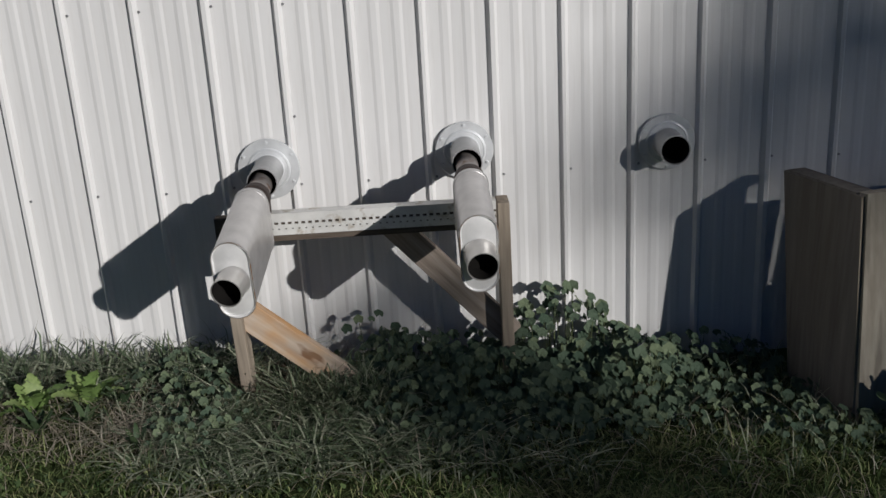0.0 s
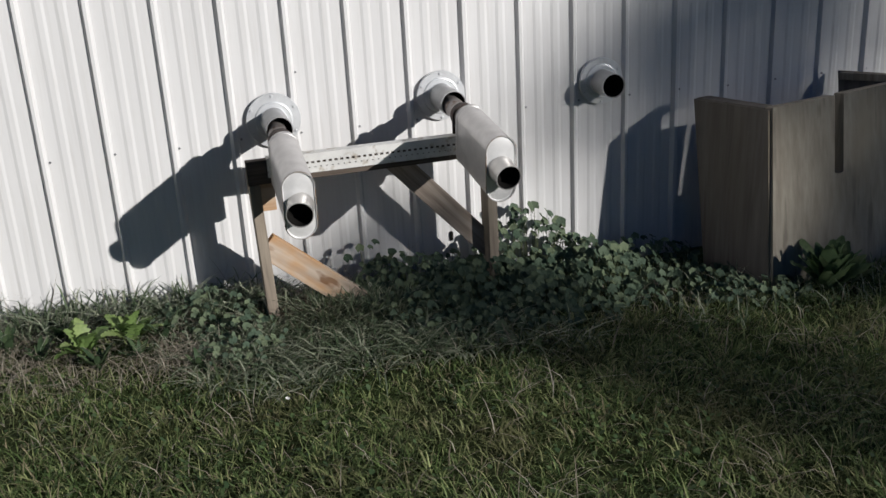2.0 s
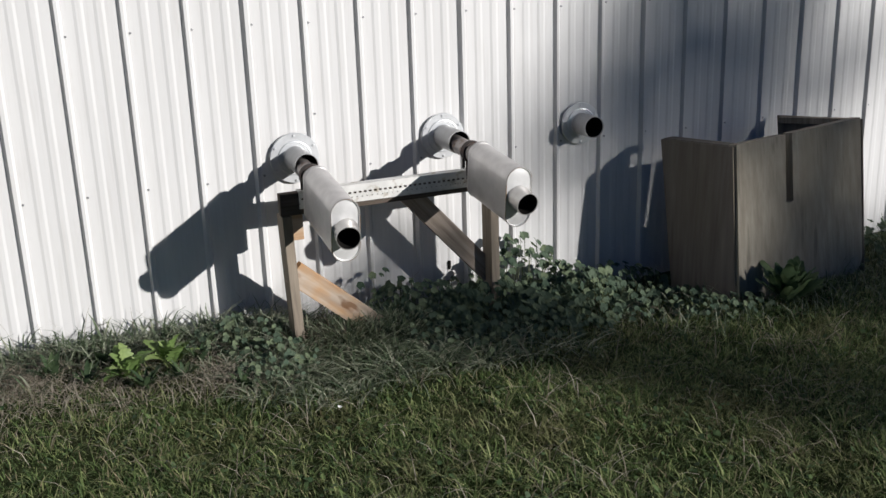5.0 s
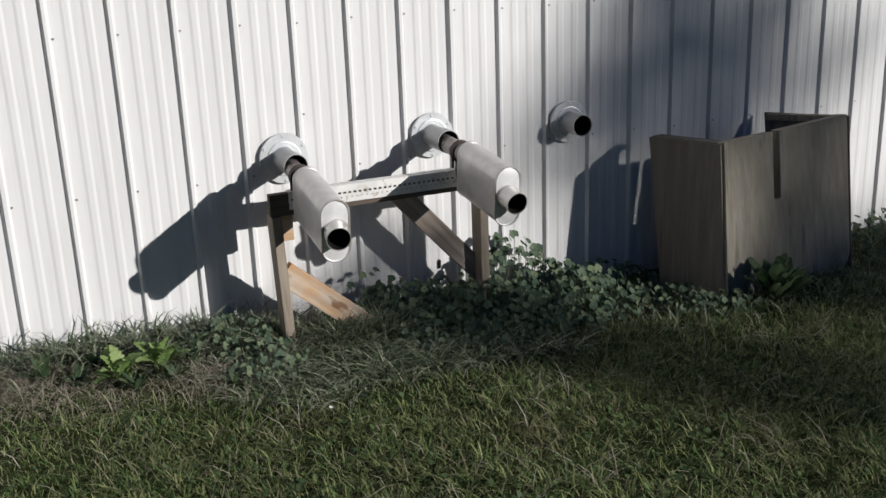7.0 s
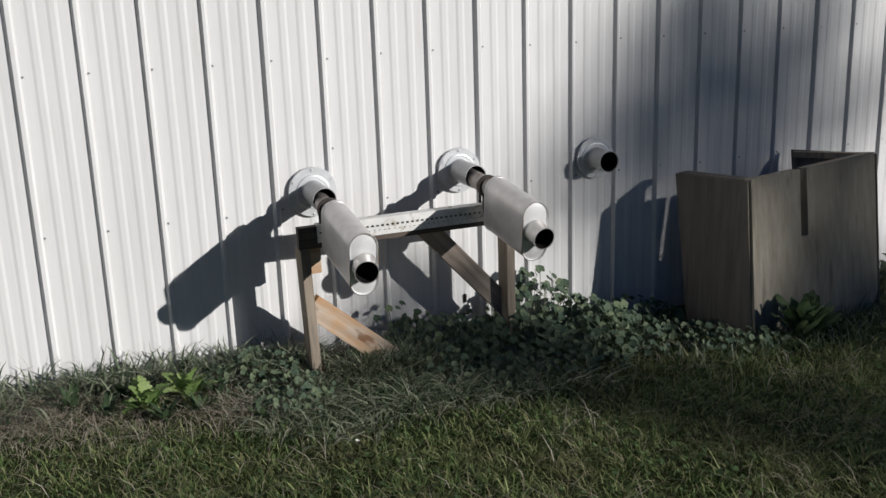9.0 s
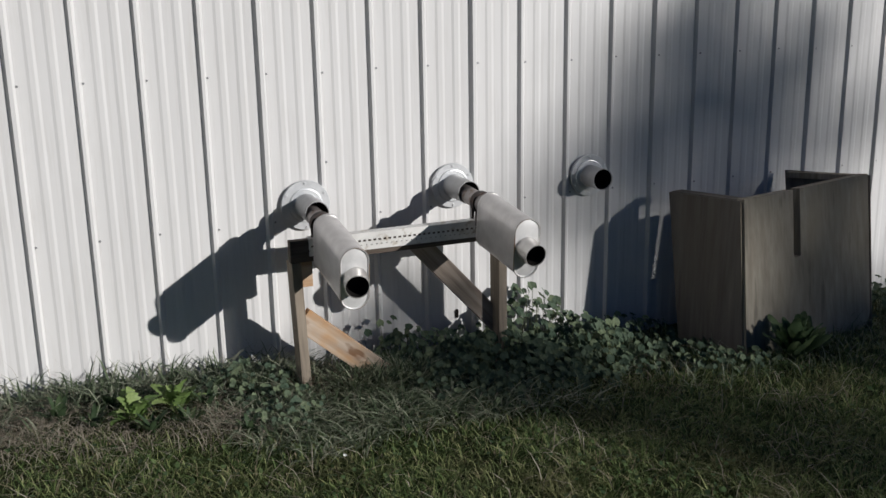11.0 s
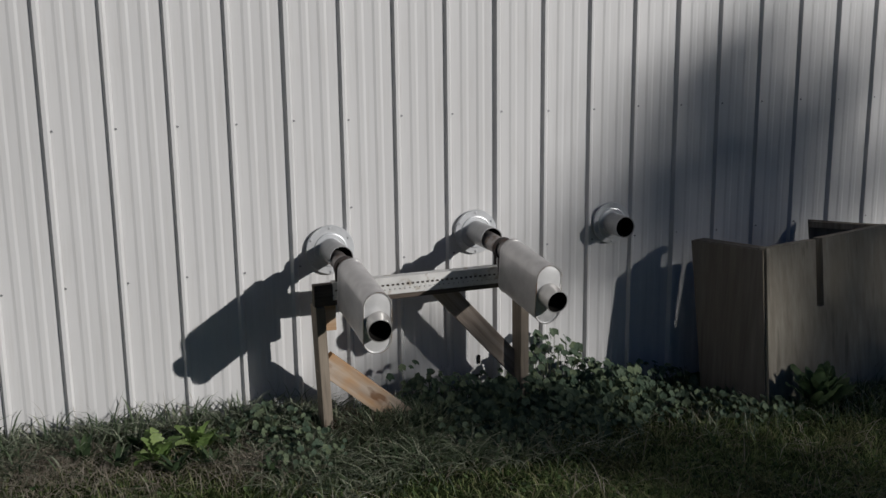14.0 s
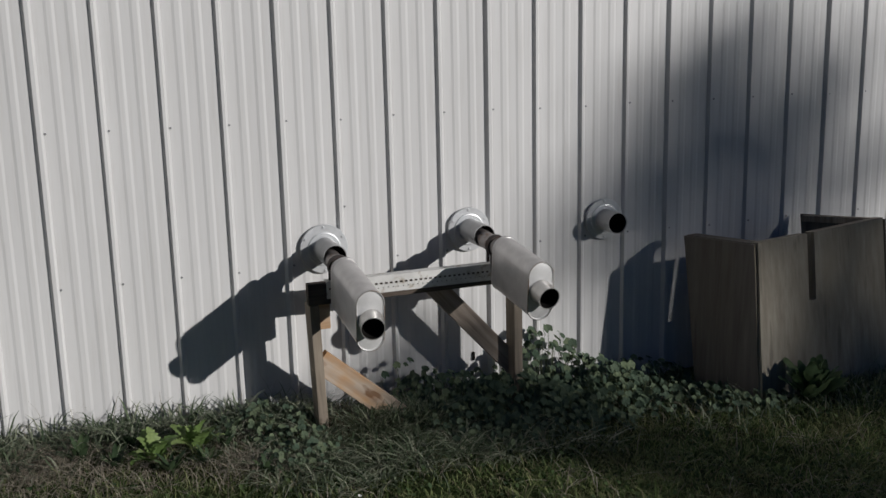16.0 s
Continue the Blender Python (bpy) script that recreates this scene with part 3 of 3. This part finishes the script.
def patch(x, y, cx, cy, rx, ry):
    return np.exp(-((x - cx) / rx) ** 2 - ((y - cy) / ry) ** 2)


def in_box(x, y):
    return (x > 2.78) & (x < 3.70) & (y > -0.60 + (x - 2.8) * 0.13)


def lumpy(x, y, s=3.0):
    return 0.5 + 0.5 * np.sin(s * x + 1.3 * np.sin(s * 0.7 * y)) * np.sin(s * 1.2 * y + 0.8 * np.sin(s * 0.9 * x))


def tufts(cx, cy, per, radius):
    """Places of blades gathered in tufts, and the way each leans: outwards from its tuft, with some scatter."""
    n = len(cx) * per
    ox, oy = RNG.normal(0, radius, n), RNG.normal(0, radius, n)
    return np.repeat(cx, per) + ox, np.repeat(cy, per) + oy, np.arctan2(oy, ox) + RNG.normal(0, 0.7, n)


# lawn: a short undergrowth and tufts of longer blades
x, y = spread(120000, -1.2, 5.2, -3.2, -0.15, lambda x, y: np.clip(0.35 + 0.5 * (-y), 0, 1) * ~in_box(x, y))
n = len(x)
tagged(blades("lawn_grass", x, y, RNG.uniform(0.018, 0.045, n), RNG.uniform(0.002, 0.0042, n), RNG.uniform(0.3, 1.6, n), RNG.uniform(0, 0.5, n), GRASS),
       "short uneven green lawn grass in front of the shed", "grass", kind="stuff")
x, y = spread(70000, -7.0, 11.0, -9.0, -0.06, lambda x, y: np.exp(-((np.hypot(x - 2, y + 2.5)) / 6.5) ** 4) * ~in_box(x, y) * ((x < -0.9) | (x > 4.6) | (y < -2.7)))
n = len(x)
tagged(blades("lawn_grass", x, y, RNG.uniform(0.03, 0.08, n), RNG.uniform(0.006, 0.012, n), RNG.uniform(0.4, 1.6, n), RNG.uniform(0, 0.5, n), GRASS),
       "rough green lawn grass further out from the shed", "grass", kind="stuff")
cx, cy = spread(13000, -1.2, 4.6, -3.0, -0.32, lambda x, y: np.clip(0.45 + 0.4 * (-y), 0, 1) * (0.15 + 0.85 * lumpy(x, y, 4)) * (0.4 + 0.6 * lumpy(x + 1.7, y, 15)) * ~in_box(x, y))
tall = np.repeat(0.7 + 0.6 * RNG.uniform(0, 1, len(cx)) ** 2, 16)
x, y, a = tufts(cx, cy, 16, 0.014)
n = len(x)
tagged(blades("lawn_tufts", x, y, RNG.uniform(0.026, 0.066, n) * tall, RNG.uniform(0.002, 0.0050, n), RNG.uniform(0.3, 1.5, n), RNG.uniform(0.05, 0.65, n), GRASS, a),
       "longer tufts of yellow-green grass in the lawn", "grass", kind="stuff")
# long grass along the siding
cx, cy = spread(520, -1.6, 1.12, -0.40, -0.05, lambda x, y: 0.12 + 0.88 * np.exp(-((y + 0.12) / 0.12) ** 2))
tall = np.repeat(0.65 + 0.55 * RNG.uniform(0, 1, len(cx)), 16)
x, y, a = tufts(cx, cy, 16, 0.022)
n = len(x)
tagged(blades("long_grass", x, np.minimum(y, -0.03), RNG.uniform(0.07, 0.19, n) * tall, RNG.uniform(0.004, 0.0100, n), RNG.uniform(0.3, 1.4, n), RNG.uniform(0.15, 0.7, n), LONGGRASS, a),
       "long drooping grey-green grass along the foot of the siding", "grass", kind="stuff")
cx, cy = spread(420, 0.55, 2.0, -0.85, -0.30, lambda x, y: np.clip(patch(x, y, 1.1, -0.52, 0.38, 0.22) + 0.25 * patch(x, y, 1.6, -0.75, 0.4, 0.12), 0, 1))
x, y, a = tufts(cx, cy, 22, 0.024)
n = len(x)
tagged(blades("long_grass", x, y, RNG.uniform(0.05, 0.135, n), RNG.uniform(0.003, 0.009, n), RNG.uniform(0.6, 1.7, n), RNG.uniform(0.3, 0.9, n), LONGGRASS, a),
       "long tangled grass in front of the stand", "grass", kind="stuff")
cx, cy = spread(110, 1.10, 1.42, -0.42, -0.28)
x, y, a = tufts(cx, cy, 14, 0.018)
n = len(x)
tagged(blades("long_grass", x, y, RNG.uniform(0.07, 0.17, n), RNG.uniform(0.003, 0.008, n), RNG.uniform(0.3, 1.2, n), RNG.uniform(0.05, 0.55, n), LONGGRASS, a),
       "long grass growing round the foot of the pine brace", "grass", kind="stuff")
x, y = spread(2600, 2.3, 5.0, -0.95, -0.05, lambda x, y: 0.8 * ~in_box(x, y))
n = len(x)
tagged(blades("long_grass", x, y, RNG.uniform(0.05, 0.13, n), RNG.uniform(0.0025, 0.0045, n), RNG.uniform(0.3, 1.2, n), RNG.uniform(0.1, 0.6, n), LONGGRASS),
       "loose long grass round the plywood box", "grass", kind="stuff")
# dry straw
x, y = spread(34000, -1.4, 3.2, -1.9, -0.03, lambda x, y: np.clip(
    0.95 * patch(x, y, -0.10, -0.24, 0.46, 0.24) + 0.5 * patch(x, y, 0.55, -0.20, 0.3, 0.14) + 0.9 * patch(x, y, 0.62, -0.46, 0.13, 0.13) + 0.8 * patch(x, y, 1.02, -0.24, 0.12, 0.2) + 0.5 * patch(x, y, 0.2, -0.5, 0.2, 0.1) + 0.55 * patch(x, y, 2.28, -0.42, 0.14, 0.07)
    + 0.15 * patch(x, y, 1.45, -0.62, 0.45, 0.10) + 0.2 * patch(x, y, 0.4, -0.55, 0.5, 0.12) + 0.02 + 0.10 * lumpy(x, y, 6) ** 3, 0, 1) * ~in_box(x, y))
n = len(x)
tagged(blades("dry_straw", x, y, RNG.uniform(0.05, 0.13, n), RNG.uniform(0.0018, 0.0036, n), RNG.uniform(0.7, 1.9, n), RNG.uniform(0.35, 0.9, n), STRAW),
       "dry tan straw and dead grass lying among the weeds", "straw", kind="stuff")
x, y = spread(9000, -1.0, 1.0, -0.75, -0.04, lambda x, y: np.clip(patch(x, y, -0.12, -0.26, 0.24, 0.16) + 0.9 * patch(x, y, 0.66, -0.53, 0.10, 0.09), 0, 1))
n = len(x)
tagged(blades("dry_straw", x, y, RNG.uniform(0.04, 0.10, n) + 0.03, RNG.uniform(0.002, 0.0042, n), RNG.uniform(0.8, 1.8, n), RNG.uniform(0.4, 0.85, n), STRAW),
       "matted pile of pale dead grass by the siding", "straw", kind="stuff")
x, y = spread(900, 0.9, 1.45, -0.42, -0.12, lambda x, y: patch(x, y, 1.10, -0.27, 0.16, 0.12))
n = len(x)
tagged(blades("dead_weeds", x, y, RNG.uniform(0.06, 0.18, n), RNG.uniform(0.0018, 0.004, n), RNG.uniform(0.2, 1.5, n), RNG.uniform(0.1, 0.7, n), DEADWEED),
       "brown dead weed stalks under the pine brace", "dead weeds", kind="stuff")
# small broad-leaved weeds mixed into the lawn
x, y = spread(22000, -1.0, 4.2, -2.6, -0.30, lambda x, y: np.clip(lumpy(x, y, 5) * lumpy(x + 3, y, 11) * 1.1, 0, 1) * ~in_box(x, y))
n = len(x)
rad, zz = RNG.uniform(0.004, 0.010, n), ground_height(x, y) + RNG.uniform(0.012, 0.045, n)
tx, ty = RNG.normal(0, 0.45, n), RNG.normal(-0.15, 0.45, n)
V = np.zeros((n, 7, 3))
ang = RNG.uniform(0, 2 * np.pi, n)
for i in range(7):
    aa = ang + 2 * np.pi * i / 7
    rr = rad * (1.0 if i % 2 else 0.82)
    V[:, i, 0], V[:, i, 1] = x + rr * np.cos(aa), y + rr * np.sin(aa)
    V[:, i, 2] = zz + rr * (np.cos(aa) * tx + np.sin(aa) * ty)
tagged(new("lawn_weeds", fast_mesh("lawn_weeds", V.reshape(-1, 3), np.arange(7 * n), np.full(n, 7), CLOVER)), "small round-leaved weeds scattered through the lawn", "weeds", kind="stuff")
# a few tall stems against the siding
x, y = spread(70, -0.3, 1.55, -0.10, -0.04)
n = len(x)
tagged(blades("grass_stems", x, y, RNG.uniform(0.12, 0.22, n), RNG.uniform(0.0015, 0.0028, n), RNG.uniform(0.2, 1.1, n), RNG.uniform(0.0, 0.3, n), STRAW),
       "thin dry grass stems standing against the siding", "grass", kind="stuff")


def round_leaf_mesh(seed):
    """A cupped, scalloped round leaf of unit radius with a notch at its stalk."""
    rng = np.random.default_rng(seed)
    bm = bmesh.new()
    n = 17
    c = bm.verts.new((0, 0.0, -0.10))
    inner, outer = [], []
    for i in range(n):
        a = 2 * math.pi * (i + 0.5) / n - math.pi / 2
        notch = 0.55 if i in (0, n - 1) else 1.0
        lobe = 0.93 + 0.085 * math.cos(5 * (a + math.pi / 2) + math.pi) + rng.uniform(-0.03, 0.03)
        r = lobe * notch
        fold = 0.05 * math.cos(5 * (a + math.pi / 2))
        inner.append(bm.verts.new((0.55 * r * math.cos(a), 0.55 * r * math.sin(a) + 0.05, 0.02 + fold * 0.6)))
        outer.append(bm.verts.new((r * math.cos(a), r * math.sin(a), 0.06 + fold + rng.uniform(-0.06, 0.05))))
    for i in range(n):
        j = (i + 1) % n
        bm.faces.new((c, inner[i], inner[j]))
        bm.faces.new((inner[i], outer[i], outer[j], inner[j]))
    return mesh_plain("leaf", bm, MALLOW, True)


ROUND = [round_leaf_mesh(i) for i in range(5)]


def make_mallow(cx, cy, rx, ry, height, count, size, label):
    """A low mound of round leaves on stalks."""
    g = float(ground_height(np.float64(cx), np.float64(cy)))
    root = base("mallow_plant", pose(cx, cy, g))
    tagged(root, label, "weed plant", "round-leaved weeds by the wall")
    stalks = bmesh.new()
    made = 0
    while made < count:
        u, v = RNG.uniform(-1, 1, 2)
        q = u * u + v * v
        if q > 1:
            continue
        x, y = cx + rx * u, cy + ry * v
        if y > -0.05 or in_box(np.float64(x), np.float64(y)):
            continue
        gz = float(ground_height(np.float64(x), np.float64(y))) - g
        top = gz + 0.03 + height * (1 - q) ** 0.7 * (0.75 + 0.5 * lumpy(x, y, 9))
        depth = RNG.uniform(0, 1) ** 1.3
        z = top - depth * min(0.13, 0.85 * (top - gz))
        r = size * RNG.uniform(0.45, 0.92) * (1 - 0.25 * depth)
        ob = new("leaf", ROUND[int(RNG.integers(5))])
        ob.parent = root
        tilt = RNG.uniform(22, 74)
        yaw = math.degrees(math.atan2(0.8 * v - 0.75, 0.8 * u + 0.25)) + 90 + RNG.uniform(-55, 55)
        m = pose(x - cx, y - cy, z, 0, 0, yaw) @ pose(0, 0, 0, tilt + RNG.uniform(-10, 10), RNG.uniform(-18, 18), 0) @ Matrix.Diagonal((r, r, r, 1))
        ob.matrix_basis = m
        if made % 2 == 0:
            a = Vector((x - cx, y - cy, z - 0.004))
            b = Vector(((x - cx) * 0.85 + RNG.uniform(-0.02, 0.02), (y - cy) * 0.85, gz - 0.01))
            if a.z - b.z > 0.02:
                loft([circle(b, 0.0016, a - b + Vector((1e-4, 0, 0)), 4), circle(a, 0.001, a - b + Vector((1e-4, 0, 0)), 4)], False, False, stalks)
        made += 1
    st = part("stalk_tangle", stalks, STEM, root)
    tagged(st, kind="stuff")


dense = "dense mound of dark green round-leaved mallow against the siding"
make_mallow(2.02, -0.16, 0.30, 0.28, 0.24, 300, 0.028, dense)
make_mallow(1.84, -0.40, 0.32, 0.29, 0.165, 300, 0.027, dense)
make_mallow(1.70, -0.62, 0.28, 0.15, 0.06, 150, 0.022, dense)
make_mallow(1.56, -0.17, 0.29, 0.22, 0.165, 300, 0.025, dense)
make_mallow(1.50, -0.42, 0.26, 0.24, 0.08, 240, 0.022, dense)
make_mallow(2.22, -0.28, 0.27, 0.29, 0.18, 300, 0.027, dense)
make_mallow(2.02, -0.55, 0.28, 0.16, 0.06, 170, 0.022, dense)
make_mallow(2.10, -0.38, 0.27, 0.22, 0.15, 280, 0.026, dense)
make_mallow(1.74, -0.28, 0.26, 0.20, 0.155, 260, 0.025, dense)
make_mallow(1.36, -0.30, 0.20, 0.18, 0.09, 150, 0.022, dense)
shaded = "shaded low mat of round-leaved mallow beside the plywood box"
make_mallow(2.50, -0.20, 0.27, 0.22, 0.13, 220, 0.023, shaded)
make_mallow(2.56, -0.48, 0.29, 0.20, 0.08, 210, 0.022, shaded)
make_mallow(2.74, -0.70, 0.22, 0.13, 0.07, 130, 0.022, shaded)
small = "small patch of round-leaved weeds by the stand post"
make_mallow(0.78, -0.20, 0.20, 0.17, 0.09, 190, 0.018, small)
make_mallow(0.82, -0.42, 0.21, 0.17, 0.06, 170, 0.018, small)
make_mallow(0.80, -0.57, 0.17, 0.11, 0.05, 120, 0.018, small)
make_mallow(0.62, -0.24, 0.15, 0.13, 0.06, 90, 0.016, small)
make_mallow(1.40, -0.13, 0.20, 0.06, 0.20, 16, 0.023, "few tall round leaves standing clear against the siding")
make_mallow(4.05, -0.33, 0.32, 0.26, 0.14, 220, 0.024, "dark leafy weeds beyond the plywood box")


def long_leaf_mesh(name, material, length, width, teeth, seed, curl=0.5):
    """A long leaf with a sunken midrib and a toothed or wavy margin, arching outwards along x."""
    rng = np.random.default_rng(seed)
    bm = bmesh.new()
    rows = []
    n = 15
    for i in range(n + 1):
        f = i / n
        w = width * (math.sin(math.pi * min(1, f ** 0.75)) ** 0.8) * (1 - (teeth * (i % 2)) * 0.55) + 0.003
        x = length * (f - 0.15 * f * f)
        z = length * (0.75 * f - curl * f * f)
        wob = rng.uniform(-0.12, 0.12) * width
        rows.append([bm.verts.new((x, -w + wob * 0.3, z + 0.25 * w + wob)), bm.verts.new((x, 0, z)), bm.verts.new((x, w + wob * 0.3, z + 0.25 * w - wob))])
    for a, b in zip(rows, rows[1:]):
        for i in range(2):
            bm.faces.new((a[i], a[i + 1], b[i + 1], b[i]))
    return mesh_plain(name, bm, material, True)


def make_rosette(name, x, y, leaves, meshes, scale, label, steep=(0, 35)):
    g = float(ground_height(np.float64(x), np.float64(y))) + 0.008
    root = base(name, pose(x, y, g))
    tagged(root, label, "weed plant")
    for i in range(leaves):
        ob = new("leaf", meshes[i % len(meshes)])
        ob.parent = root
        s = scale * RNG.uniform(0.7, 1.1)
        ob.matrix_basis = pose(0, 0, 0, 0, 0, 360 * i / leaves + RNG.uniform(-20, 20)) @ pose(0, 0, 0, RNG.uniform(-12, 12), -RNG.uniform(*steep), 0) @ Matrix.Diagonal((s, s, s, 1))


DANDELION = [long_leaf_mesh("leaf", BRIGHT, 0.16, 0.034, 0.7, i, 0.5) for i in (1, 2, 3)]
DOCKS = [long_leaf_mesh("leaf", DOCK, 0.19, 0.021, 0.5, i, 0.35) for i in (4, 5, 6)]
BROADDOCKS = [long_leaf_mesh("leaf", BROADLEAF, 0.17, 0.029, 0.3, i, 0.22) for i in (7, 8, 9)]
bright = "bright yellow-green toothed dandelion rosette in the long grass"
make_rosette("dandelion", 0.28, -0.385, 12, DANDELION, 0.92, bright, (0, 55))
make_rosette("dandelion", 0.44, -0.330, 13, DANDELION, 1.0, bright, (0, 55))
leafy = "dark green leafy weed among the long grass"
for px, py, n, k in ((0.14, -0.40, 12, 0.55), (0.33, -0.50, 13, 0.55), (0.02, -0.30, 10, 0.6), (0.55, -0.34, 12, 0.5), (0.20, -0.28, 12, 0.6), (0.46, -0.46, 10, 0.5), (0.66, -0.60, 10, 0.45)):
    make_rosette("weed_rosette", px, py, n, DOCKS, k, leafy, (0, 40))
make_rosette("dock_plant", 3.00, -0.75, 40, BROADDOCKS, 1.2, "dark green broad-leaved dock growing against the plywood box", (8, 55))
make_rosette("dock_plant", 3.13, -0.72, 16, BROADDOCKS, 0.7, "small dark dock seedling beside the plywood box", (5, 45))


def make_petal(x, y):
    """A small white fallen petal, slightly cupped, caught on the grass tips."""
    bm = bmesh.new()
    c = bm.verts.new((0, 0, 0))
    ring = [bm.verts.new((0.008 * math.cos(a), 0.005 * math.sin(a), 0.002 + 0.001 * math.cos(2 * a))) for a in np.linspace(0, 2 * math.pi, 9)[:-1]]
    for i in range(8):
        bm.faces.new((c, ring[i], ring[(i + 1) % 8]))
    ob = part("fallen_petal", bm, PETAL)
    ob.matrix_world = pose(x, y, float(ground_height(np.float64(x), np.float64(y))) + 0.042, RNG.uniform(10, 35), RNG.uniform(-15, 15), RNG.uniform(0, 360))
    tagged(ob, "small white petal lying on the grass", "petal", "white petals on the lawn")


for px, py in ((0.497, -0.890), (0.910, -0.948)):
    make_petal(px, py)
